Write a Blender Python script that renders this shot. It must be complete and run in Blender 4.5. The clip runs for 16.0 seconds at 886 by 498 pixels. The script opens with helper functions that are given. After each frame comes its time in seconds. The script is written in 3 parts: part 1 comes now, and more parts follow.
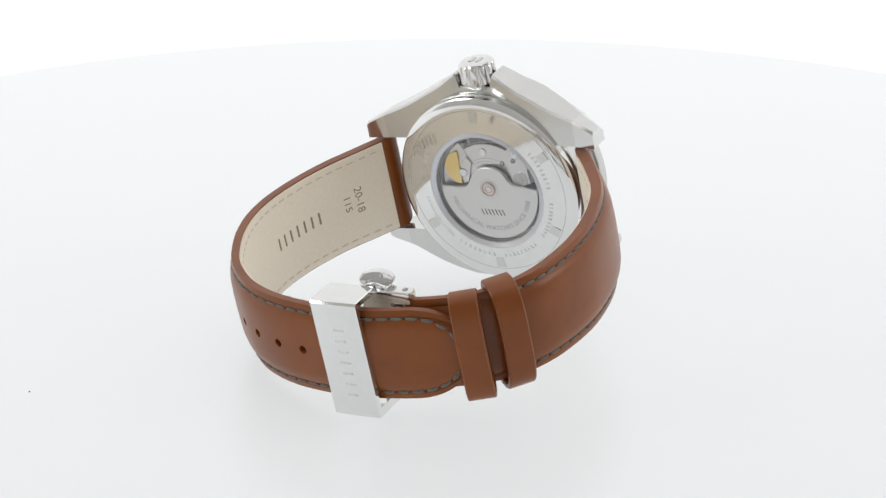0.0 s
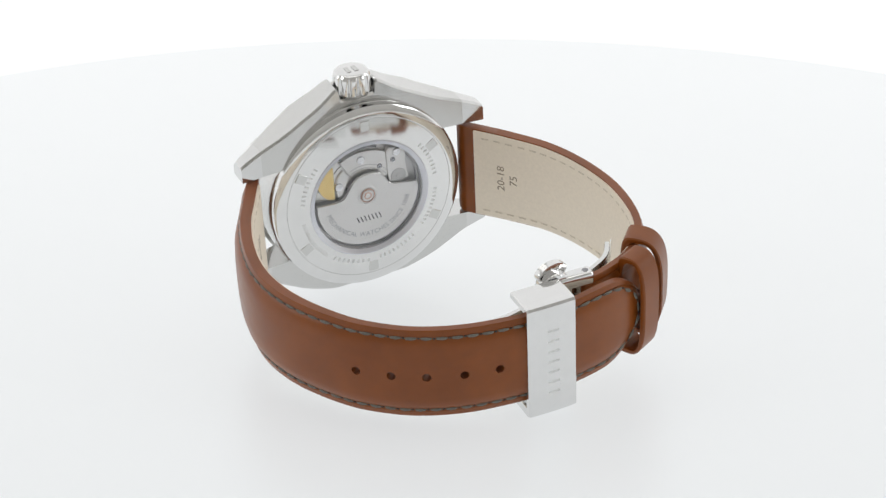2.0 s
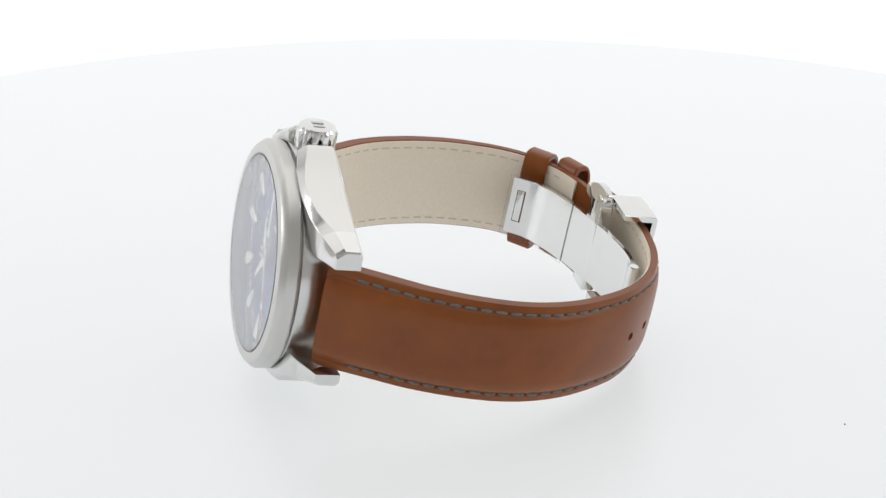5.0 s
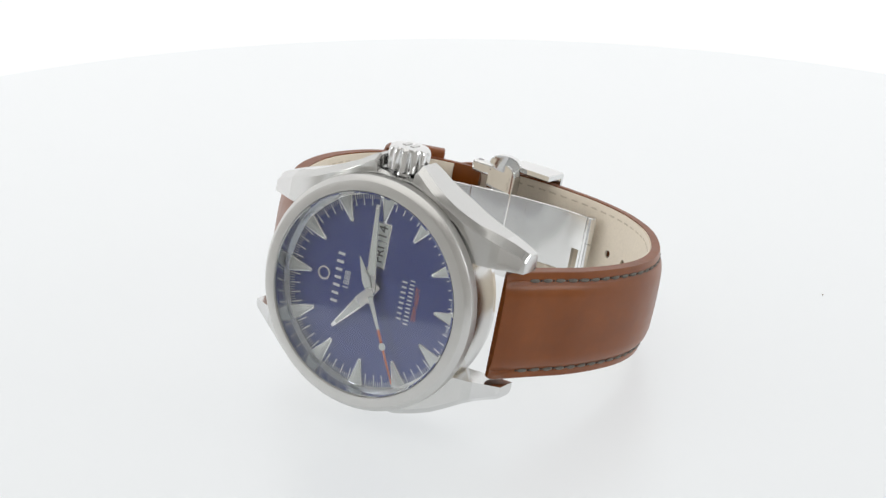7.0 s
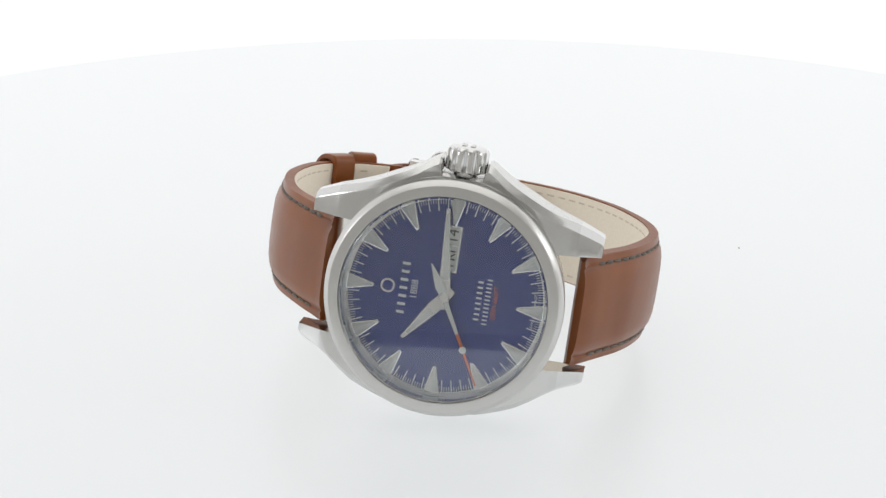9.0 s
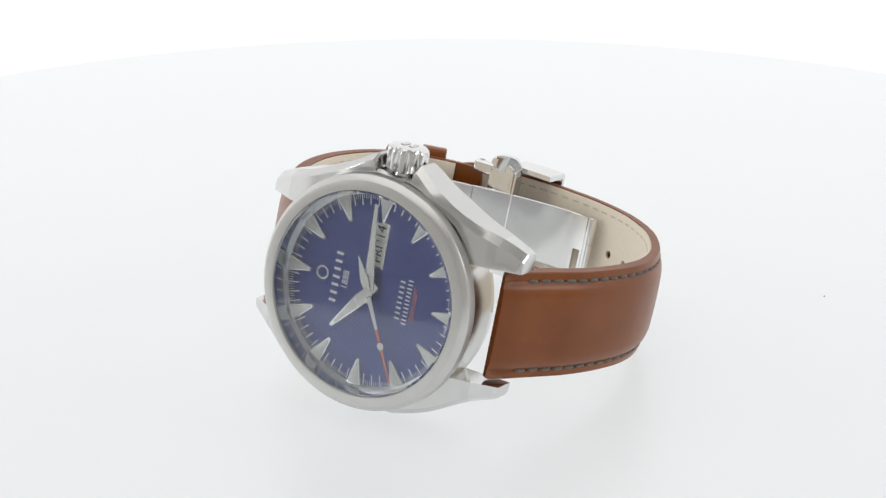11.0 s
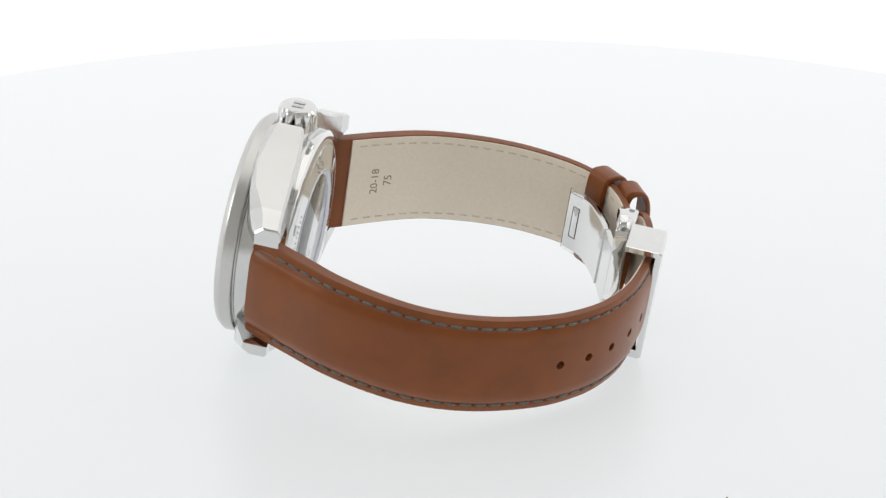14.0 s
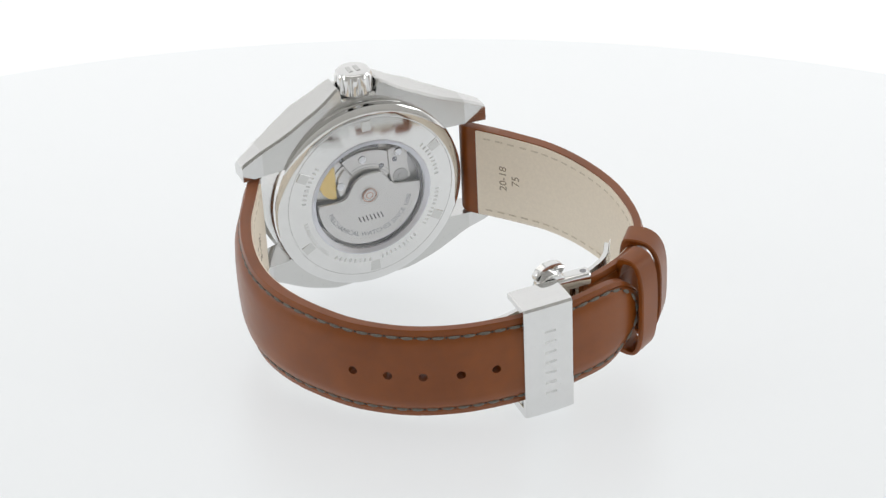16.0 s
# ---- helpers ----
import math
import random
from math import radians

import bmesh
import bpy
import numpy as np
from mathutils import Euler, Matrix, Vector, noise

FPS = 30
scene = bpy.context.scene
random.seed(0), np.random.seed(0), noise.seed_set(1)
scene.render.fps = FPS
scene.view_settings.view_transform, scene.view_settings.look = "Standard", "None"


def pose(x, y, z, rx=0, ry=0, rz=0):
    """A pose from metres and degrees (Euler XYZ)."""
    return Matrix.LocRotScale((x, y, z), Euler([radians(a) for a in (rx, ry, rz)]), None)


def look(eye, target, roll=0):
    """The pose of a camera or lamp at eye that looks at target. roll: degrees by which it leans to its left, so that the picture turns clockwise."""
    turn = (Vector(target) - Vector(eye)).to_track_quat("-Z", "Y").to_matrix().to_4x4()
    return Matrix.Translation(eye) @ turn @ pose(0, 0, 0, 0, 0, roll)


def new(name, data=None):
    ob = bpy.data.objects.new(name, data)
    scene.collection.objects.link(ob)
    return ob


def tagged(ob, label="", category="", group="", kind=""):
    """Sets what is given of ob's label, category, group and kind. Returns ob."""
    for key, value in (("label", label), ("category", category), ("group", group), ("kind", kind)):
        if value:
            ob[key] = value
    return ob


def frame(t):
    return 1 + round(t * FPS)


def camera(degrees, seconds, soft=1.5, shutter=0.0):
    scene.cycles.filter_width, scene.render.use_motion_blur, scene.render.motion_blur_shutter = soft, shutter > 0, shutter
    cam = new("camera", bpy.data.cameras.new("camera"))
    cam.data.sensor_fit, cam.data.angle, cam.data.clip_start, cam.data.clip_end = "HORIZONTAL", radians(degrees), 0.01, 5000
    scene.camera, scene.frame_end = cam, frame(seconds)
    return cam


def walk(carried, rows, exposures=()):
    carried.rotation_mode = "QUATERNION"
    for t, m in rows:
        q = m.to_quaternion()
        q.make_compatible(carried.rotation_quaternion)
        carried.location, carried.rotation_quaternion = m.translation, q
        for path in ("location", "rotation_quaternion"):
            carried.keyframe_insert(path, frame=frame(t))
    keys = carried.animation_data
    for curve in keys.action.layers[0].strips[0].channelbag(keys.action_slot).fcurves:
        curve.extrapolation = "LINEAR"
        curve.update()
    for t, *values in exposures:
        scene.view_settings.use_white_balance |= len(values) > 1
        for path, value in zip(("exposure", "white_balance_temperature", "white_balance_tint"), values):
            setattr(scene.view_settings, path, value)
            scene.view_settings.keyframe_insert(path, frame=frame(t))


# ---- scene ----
# ---------------------------------------------------------------- camera
FOV = 23.062
CAM_POSE = pose(0.00018, -0.39152, 0.17113, 90 - 21.194, 0, 0.109) @ Matrix.Rotation(radians(-0.081), 4, "Z")
cam = camera(FOV, 16.0, soft=1.4)
walk(cam, [(0.0, CAM_POSE), (16.0, CAM_POSE)], [(0.0, 0.0), (16.0, 0.0)])

# turn of the table, seconds and degrees
TURN = [(0, 0), (0.5, 13.26), (1, 27.62), (1.5, 40.88), (2, 55.09), (2.5, 68.36), (3, 82.46), (3.5, 95.43),
        (4, 108.7), (4.5, 122.4), (5, 135.3), (5.5, 148.4), (6, 159.9), (6.5, 170.25), (7, 179.75), (7.5, 187.3),
        (8, 193.86), (8.5, 198.9), (8.75, 200.5), (9, 201.2), (9.25, 200.5), (9.5, 198.8), (10, 193.5), (10.5, 186.95),
        (11, 179.22), (11.5, 170.5), (12, 159.94), (12.5, 148.63), (13, 135.28), (13.5, 122.45), (14, 108.64),
        (14.5, 95.52), (15, 81.35), (15.5, 68.3), (16, 54.19)]

# ---------------------------------------------------------------- light
world = bpy.data.worlds.new("studio_air")
scene.world = world
world.use_nodes = True
world.node_tree.nodes["Background"].inputs[0].default_value = (1.0, 0.97, 0.93, 1)
world.node_tree.nodes["Background"].inputs[1].default_value = 0.35


def area(name, eye, target, sx, sy, power, color=(1, 1, 1)):
    d = bpy.data.lights.new(name, "AREA")
    d.shape, d.size, d.size_y, d.energy, d.color = "RECTANGLE", sx, sy, power, color
    ob = new(name, d)
    ob.matrix_world = look(eye, target)
    return ob


# unseen lamps, added: broad fill from above, two small ones for glints on steel
area("unseen_top_fill", (0, 0.05, 0.75), (0, 0, 0.0), 0.9, 0.8, 1.6, (1.0, 0.99, 0.97))
area("unseen_side_lamp_a", (-0.75, -0.15, 0.35), (0, 0, 0.03), 0.22, 0.22, 0.75, (0.97, 0.99, 1.0))
area("unseen_side_lamp_b", (0.75, -0.15, 0.35), (0, 0, 0.03), 0.22, 0.22, 0.75, (0.97, 0.99, 1.0))


# ---------------------------------------------------------------- materials
def material(name):
    m = bpy.data.materials.new(name)
    m.use_nodes = True
    nt = m.node_tree
    return m, nt, nt.nodes["Principled BSDF"]


def link_noise(nt, scale, detail=4.0, rough=0.6, stretch=None):
    tc = nt.nodes.new("ShaderNodeTexCoord")
    n = nt.nodes.new("ShaderNodeTexNoise")
    n.inputs["Scale"].default_value, n.inputs["Detail"].default_value, n.inputs["Roughness"].default_value = scale, detail, rough
    if stretch:
        mp = nt.nodes.new("ShaderNodeMapping")
        mp.inputs["Scale"].default_value = stretch
        nt.links.new(tc.outputs["Object"], mp.inputs["Vector"])
        nt.links.new(mp.outputs["Vector"], n.inputs["Vector"])
    else:
        nt.links.new(tc.outputs["Object"], n.inputs["Vector"])
    return n


def ramp(nt, src, c0, c1, p0=0.3, p1=0.7):
    r = nt.nodes.new("ShaderNodeValToRGB")
    r.color_ramp.elements[0].position, r.color_ramp.elements[1].position = p0, p1
    r.color_ramp.elements[0].color, r.color_ramp.elements[1].color = (*c0, 1), (*c1, 1)
    nt.links.new(src, r.inputs["Fac"])
    return r


def mapped(nt, src, lo, hi):
    r = nt.nodes.new("ShaderNodeMapRange")
    r.inputs["To Min"].default_value, r.inputs["To Max"].default_value = lo, hi
    nt.links.new(src, r.inputs["Value"])
    return r.outputs["Result"]


def bump(nt, bsdf, src, strength, dist=0.0001):
    b = nt.nodes.new("ShaderNodeBump")
    b.inputs["Strength"].default_value, b.inputs["Distance"].default_value = strength, dist
    nt.links.new(src, b.inputs["Height"])
    nt.links.new(b.outputs["Normal"], bsdf.inputs["Normal"])


def plain(name, color, rough=0.5, metal=0.0, vary=0.12, scale=900.0, bumps=0.0):
    m, nt, b = material(name)
    n = link_noise(nt, scale)
    r = ramp(nt, n.outputs["Fac"], tuple(c * (1 - vary) for c in color), tuple(min(1, c * (1 + vary)) for c in color))
    nt.links.new(r.outputs["Color"], b.inputs["Base Color"])
    b.inputs["Metallic"].default_value = metal
    nt.links.new(mapped(nt, n.outputs["Fac"], rough * 0.85, min(1, rough * 1.15)), b.inputs["Roughness"])
    if bumps:
        bump(nt, b, n.outputs["Fac"], bumps)
    return m


def leather_material(name, dark, light, rough=0.38):
    m, nt, b = material(name)
    big = link_noise(nt, 75.0, 3.0, 0.55)
    mid = link_noise(nt, 420.0, 4.0, 0.6)
    fine = link_noise(nt, 3200.0, 4.0, 0.65)
    r = ramp(nt, big.outputs["Fac"], dark, light, 0.32, 0.68)
    mix = nt.nodes.new("ShaderNodeMixRGB")
    mix.blend_type, mix.inputs["Fac"].default_value = "OVERLAY", 0.22
    nt.links.new(r.outputs["Color"], mix.inputs["Color1"])
    nt.links.new(mapped(nt, mid.outputs["Fac"], 0.25, 0.75), mix.inputs["Color2"])
    nt.links.new(mix.outputs["Color"], b.inputs["Base Color"])
    nt.links.new(mapped(nt, mid.outputs["Fac"], rough * 0.75, rough * 1.25), b.inputs["Roughness"])
    b.inputs["Specular IOR Level"].default_value = 0.40
    add = nt.nodes.new("ShaderNodeMath")
    add.operation = "MULTIPLY_ADD"
    add.inputs[1].default_value = 2.2
    nt.links.new(mid.outputs["Fac"], add.inputs[0])
    nt.links.new(fine.outputs["Fac"], add.inputs[2])
    bump(nt, b, add.outputs[0], 0.07, 0.00006)
    return m


def steel(name, color, rough, stretch=None, scale=1200.0, bumps=0.05):
    m, nt, b = material(name)
    b.inputs["Metallic"].default_value = 1.0
    n = link_noise(nt, scale, 3.0, 0.6, stretch)
    r = ramp(nt, n.outputs["Fac"], tuple(c * 0.97 for c in color), color)
    nt.links.new(r.outputs["Color"], b.inputs["Base Color"])
    nt.links.new(mapped(nt, n.outputs["Fac"], rough * 0.9, rough * 1.1), b.inputs["Roughness"])
    if bumps:
        bump(nt, b, n.outputs["Fac"], bumps, 0.00003)
    return m


LEATHER = leather_material("tan_leather", (0.190, 0.0480, 0.0048), (0.240, 0.0640, 0.0070), 0.32)
LEATHER_EDGE = leather_material("leather_edge_paint", (0.20, 0.066, 0.026), (0.25, 0.083, 0.034), 0.45)
LINING = plain("cream_lining", (0.83, 0.745, 0.625), 0.75, 0, 0.035, 1500.0, 0.02)
THREAD = plain("grey_thread", (0.155, 0.14, 0.12), 0.8, 0, 0.3, 3000.0, 0.2)
THREAD_PALE = plain("pale_thread", (0.64, 0.56, 0.45), 0.8, 0, 0.2, 3000.0, 0.2)
STEEL = steel("brushed_steel", (0.66, 0.66, 0.65), 0.22, (0.1, 1.0, 1.0), 5000.0, 0.0)
POLISHED = steel("polished_steel", (0.78, 0.78, 0.775), 0.07, None, 300.0, 0.0)
SATIN = steel("satin_steel", (0.62, 0.615, 0.60), 0.33, None, 300.0, 0.0)
BLADE_STEEL = steel("blade_steel", (0.74, 0.74, 0.73), 0.13, None, 160.0, 0.35)
CASE_POLISH = steel("case_polish", (0.71, 0.71, 0.705), 0.10, None, 300.0, 0.0)
STEEL_DARK = steel("dark_steel", (0.30, 0.30, 0.31), 0.25)
CHAMFER = steel("satin_chamfer", (0.66, 0.67, 0.72), 0.42, None, 300.0, 0.0)
FLANGE = steel("flange_steel", (0.50, 0.53, 0.60), 0.10, None, 300.0, 0.0)
STEEL_MID = steel("grey_plate", (0.56, 0.55, 0.53), 0.4)
MOVEMENT = steel("rhodium_plate", (0.80, 0.785, 0.745), 0.36, (1.0, 0.1, 1.0), 9000.0, 0.0)
COPPER = steel("copper_bearing", (0.66, 0.36, 0.24), 0.3)
GOLD = steel("gilt_wheel", (0.85, 0.62, 0.22), 0.3)
INK = plain("dark_ink", (0.05, 0.045, 0.04), 0.6)
INK_BROWN = plain("embossed_brown", (0.27, 0.215, 0.155), 0.8)
ENGRAVED_FAINT = plain("shallow_engraving", (0.66, 0.66, 0.65), 0.35, 1.0)
ENGRAVED = plain("engraved_grey", (0.42, 0.42, 0.42), 0.5, 0.6)
WHITE_PRINT = plain("white_print", (0.84, 0.86, 0.88), 0.5, 0, 0.04)
ORANGE = plain("orange_lacquer", (0.75, 0.20, 0.08), 0.4)
LUME = plain("pale_lume", (0.84, 0.86, 0.82), 0.5, 0, 0.04)


def dial_material():
    m, nt, b = material("blue_sunray_dial")
    tc = nt.nodes.new("ShaderNodeTexCoord")
    sep = nt.nodes.new("ShaderNodeSeparateXYZ")
    nt.links.new(tc.outputs["Object"], sep.inputs[0])
    at = nt.nodes.new("ShaderNodeMath")
    at.operation = "ARCTAN2"
    nt.links.new(sep.outputs["X"], at.inputs[0])
    nt.links.new(sep.outputs["Y"], at.inputs[1])
    n = nt.nodes.new("ShaderNodeTexNoise")
    n.noise_dimensions = "1D"
    n.inputs["Scale"].default_value, n.inputs["Detail"].default_value = 55.0, 3.0
    nt.links.new(at.outputs[0], n.inputs["W"])
    r = ramp(nt, n.outputs["Fac"], (0.040, 0.064, 0.262), (0.045, 0.071, 0.285))
    nt.links.new(r.outputs["Color"], b.inputs["Base Color"])
    b.inputs["Metallic"].default_value = 0.5
    nt.links.new(mapped(nt, n.outputs["Fac"], 0.36, 0.44), b.inputs["Roughness"])
    return m


DIAL_BLUE = dial_material()


def glass(name, color=(1, 1, 1), rough=0.0, ior=1.45):
    m, nt, b = material(name)
    b.inputs["Base Color"].default_value = (*color, 1)
    b.inputs["Transmission Weight"].default_value = 1.0
    b.inputs["Roughness"].default_value = rough
    b.inputs["IOR"].default_value = ior
    return m


SAPPHIRE = glass("sapphire_glass", (0.98, 0.99, 1.0), 0.0, 1.66)

SAPPHIRE_BACK = glass("case_back_sapphire", (0.97, 0.975, 1.0), 0.0, 1.6)
FILM = glass("clear_film", (0.97, 0.97, 0.97), 0.06, 1.2)


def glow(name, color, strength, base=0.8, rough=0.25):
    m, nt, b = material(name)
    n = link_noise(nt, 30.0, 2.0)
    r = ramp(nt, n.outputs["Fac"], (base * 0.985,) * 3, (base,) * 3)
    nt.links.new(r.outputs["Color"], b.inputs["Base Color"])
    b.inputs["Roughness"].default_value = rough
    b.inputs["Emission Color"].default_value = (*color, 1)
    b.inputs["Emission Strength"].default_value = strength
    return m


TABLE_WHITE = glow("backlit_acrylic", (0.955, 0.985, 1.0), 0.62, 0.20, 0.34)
TENT_CLOTH = plain("tent_fabric", (0.62, 0.61, 0.59), 0.9, 0, 0.03, 40.0)
ROOM_GREY = plain("pale_tent_cloth", (0.66, 0.65, 0.63), 0.9, 0, 0.05, 30.0)
# emission added to the backdrop cloth, in place of lamps shining on it
BACKDROP_GLOW = glow("self_glowing_backdrop", (1.0, 1.0, 1.0), 0.77, 0.25, 0.9)


# ---------------------------------------------------------------- mesh tools
def finish(bm, name, mat, angle=32):
    bmesh.ops.recalc_face_normals(bm, faces=bm.faces)
    for f in bm.faces:
        f.smooth = True
    lim = radians(angle)
    for e in bm.edges:
        if len(e.link_faces) == 2 and e.calc_face_angle(0.0) > lim:
            e.smooth = False
    me = bpy.data.meshes.new(name)
    bm.to_mesh(me)
    bm.free()
    if mat:
        me.materials.append(mat)
    return me


def part(name, bm, mat, parent, label="", angle=32):
    ob = new(name, finish(bm, name, mat, angle) if isinstance(bm, bmesh.types.BMesh) else bm)
    ob.parent = parent
    if label:
        tagged(ob, label)
    return ob


def mm(*v):
    return Vector([c * 0.001 for c in v])


def lathe(profile, steps=96, axis="z", centre=(0, 0, 0)):
    """Turned solid from (radius, height) in mm, closed where the radius is nought."""
    bm = bmesh.new()
    rings = []
    for r, h in profile:
        if r < 1e-6:
            pts = [(0, 0, h)]
        else:
            pts = [(r * math.cos(2 * math.pi * i / steps), r * math.sin(2 * math.pi * i / steps), h) for i in range(steps)]
        ring = []
        for x, y, z in pts:
            if axis == "y":
                x, y, z = x, z, y
            ring.append(bm.verts.new(mm(x + centre[0], y + centre[1], z + centre[2])))
        rings.append(ring)
    for a, b in zip(rings, rings[1:]):
        for i in range(steps):
            j = (i + 1) % steps
            if len(a) == 1 and len(b) == 1:
                continue
            if len(a) == 1:
                bm.faces.new((a[0], b[i], b[j]))
            elif len(b) == 1:
                bm.faces.new((a[i], b[0], a[j]))
            else:
                bm.faces.new((a[i], b[i], b[j], a[j]))
    return bm


def prism(outline, z0, z1, bevel=0.0, segments=2):
    """Upright solid over a flat outline (mm)."""
    bm = bmesh.new()
    lo = [bm.verts.new(mm(x, y, z0)) for x, y in outline]
    hi = [bm.verts.new(mm(x, y, z1)) for x, y in outline]
    n = len(outline)
    bm.faces.new(lo[::-1])
    bm.faces.new(hi)
    for i in range(n):
        bm.faces.new((lo[i], lo[(i + 1) % n], hi[(i + 1) % n], hi[i]))
    if bevel:
        bmesh.ops.bevel(bm, geom=list(bm.edges), offset=bevel * 0.001, segments=segments, affect="EDGES", profile=0.6)
    return bm


def box(x0, x1, y0, y1, z0, z1, bevel=0.0, segments=2):
    return prism([(x0, y0), (x1, y0), (x1, y1), (x0, y1)], z0, z1, bevel, segments)


def moved(bm, m):
    bmesh.ops.transform(bm, matrix=m, verts=bm.verts)
    return bm


def joined(*bms):
    out = bms[0]
    for b in bms[1:]:
        me = bpy.data.meshes.new("t")
        b.to_mesh(me)
        b.free()
        out.from_mesh(me)
        bpy.data.meshes.remove(me)
    return out


def loft(sections, closed=True, caps=True):
    """Skin over rings of points (mm)."""
    bm = bmesh.new()
    rings = [[bm.verts.new(mm(*p)) for p in s] for s in sections]
    n = len(rings[0])
    for a, b in zip(rings, rings[1:]):
        for i in range(n if closed else n - 1):
            j = (i + 1) % n
            bm.faces.new((a[i], a[j], b[j], b[i]))
    if caps:
        bm.faces.new(rings[0][::-1])
        bm.faces.new(rings[-1])
    return bm


class Path:
    """A smooth flat path through (x, z) points in mm, by arc length; outward is to the left of its way."""

    def __init__(self, pts, flip=1):
        self.flip = flip
        p = [np.array(q, float) for q in pts]
        p = [2 * p[0] - p[1]] + p + [2 * p[-1] - p[-2]]
        out = []
        for i in range(1, len(p) - 2):
            for k in range(24):
                t = k / 24
                out.append(0.5 * ((2 * p[i]) + (p[i + 1] - p[i - 1]) * t + (2 * p[i - 1] - 5 * p[i] + 4 * p[i + 1] - p[i + 2]) * t * t
                                  + (3 * p[i] - p[i - 1] - 3 * p[i + 1] + p[i + 2]) * t ** 3))
        out.append(p[-2])
        self.p = np.array(out)
        d = np.hypot(*np.diff(self.p, axis=0).T)
        self.s = np.concatenate([[0], np.cumsum(d)])
        self.length = self.s[-1]
        tan = np.gradient(self.p, self.s, axis=0)
        for _ in range(6):
            tan[1:-1] = (tan[:-2] + tan[1:-1] * 2 + tan[2:]) / 4
        self.t = tan / np.hypot(*tan.T)[:, None]

    def at(self, s, depth=0.0):
        """(x, z) at arc length s, depth mm inwards of the path; and the way and the outward normal."""
        e = 0.0
        if s < 0:
            e, s = s, 0.0
        if s > self.length:
            e, s = s - self.length, self.length
        x, z = np.interp(s, self.s, self.p[:, 0]), np.interp(s, self.s, self.p[:, 1])
        tx, tz = np.interp(s, self.s, self.t[:, 0]), np.interp(s, self.s, self.t[:, 1])
        k = math.hypot(tx, tz)
        tx, tz = tx / k, tz / k
        nx, nz = -tz * self.flip, tx * self.flip
        return (x + e * tx - depth * nx, z + e * tz - depth * nz), (tx, tz), (nx, nz)

    def place(self, s, y, depth=0.0):
        (x, z), _, _ = self.at(s, depth)
        return (x, y, z)

    def pose_at(self, s, y, depth=0.0):
        """Frame with x along the path, y across, z outwards."""
        (x, z), (tx, tz), (nx, nz) = self.at(s, depth)
        X, Z = Vector((tx, 0, tz)), Vector((nx, 0, nz))
        Y = Z.cross(X)
        m = Matrix((X, Y, Z)).transposed().to_4x4()
        m.translation = mm(x, y, z)
        return m


# ---------------------------------------------------------------- the setting
def build_setting():
    disc = new("turntable")
    tagged(disc, "round white backlit acrylic turntable with a thin rim", "turntable")
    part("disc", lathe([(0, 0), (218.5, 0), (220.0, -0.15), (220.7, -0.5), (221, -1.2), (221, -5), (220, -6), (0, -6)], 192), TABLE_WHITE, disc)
    # unseen pedestal, glowing only because it shares the disc's material
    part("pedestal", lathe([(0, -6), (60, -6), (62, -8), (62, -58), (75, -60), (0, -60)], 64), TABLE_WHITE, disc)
    part("dust_speck", lathe([(0, 0.12), (0.16, 0.08), (0.2, -0.05), (0, -0.06)], 8, "z", (-77.7, -23.7, 0.05)), INK_BROWN, disc, "tiny dark speck of dust")
    # this part of the floor shines by itself, like the backdrop
    floor = new("floor", finish(prism([(-1600, -160), (1600, -160), (1600, 1600), (-1600, 1600)], -70, -60), "floor", BACKDROP_GLOW))
    tagged(floor, "plain white sweep under the turntable, given its own glow", "floor", kind="structure")
    # front floor, never in view: added as a pale surface for steel and glass to mirror
    front = new("unseen_floor_front", finish(prism([(-1600, -1600), (1600, -1600), (1600, -160), (-1600, -160)], -70, -60), "unseen_floor_front", ROOM_GREY))
    tagged(front, "unseen pale floor before the turntable, added for reflections", "floor", kind="structure")
    pts = []
    for i in range(49):
        a = math.pi * i / 48
        pts.append((math.cos(a), math.sin(a)))
    secs = []
    for x, y in pts:
        secs.append([(900 * x, 900 * y - 100, -60), (900 * x, 900 * y - 100, 1100), (910 * x, 910 * y - 100, 1100), (910 * x, 910 * y - 100, -60)])
    wall = new("backdrop", finish(loft(secs), "backdrop", BACKDROP_GLOW))
    tagged(wall, "curved plain white studio backdrop, given its own glow", "backdrop", kind="structure")
    # wall and ceiling out of view, added to bounce light and fill the reflections
    secs = []
    for x, y in pts:
        secs.append([(900 * x, -900 * y - 104, -60), (900 * x, -900 * y - 104, 1100), (910 * x, -910 * y - 104, 1100), (910 * x, -910 * y - 104, -60)])
    rear = new("unseen_wall_rear", finish(loft(secs), "unseen_wall_rear", ROOM_GREY))
    tagged(rear, "unseen pale cloth wall of the light tent, added for reflections", "wall", kind="structure")
    top = new("ceiling", finish(lathe([(0, 1102), (930, 1102), (930, 1112), (0, 1112)], 48, "z", (0, -100, 0)), "ceiling", TENT_CLOTH))
    tagged(top, "unseen white fabric ceiling of the light tent, added for reflections", "ceiling", kind="structure")
    return disc


turntable = build_setting()

# ---------------------------------------------------------------- the watch
# Watch space in mm: x towards six o'clock, y towards the crown, z out of the dial; the dial lies at z = 0.
REST = Matrix(((-0.856663, -0.184566, 0.481729, 0.012841),
               (0.502020, -0.083294, 0.860835, 0.032686),
               (-0.118756, 0.979284, 0.164011, 0.023938),
               (0, 0, 0, 1)))
# how the closed strap hangs on the case
SKEW = Matrix.Rotation(math.radians(-1.36), 4, "Y")
SAG = Matrix.Translation((0.0010, 0.0, 0.00125)) @ SKEW


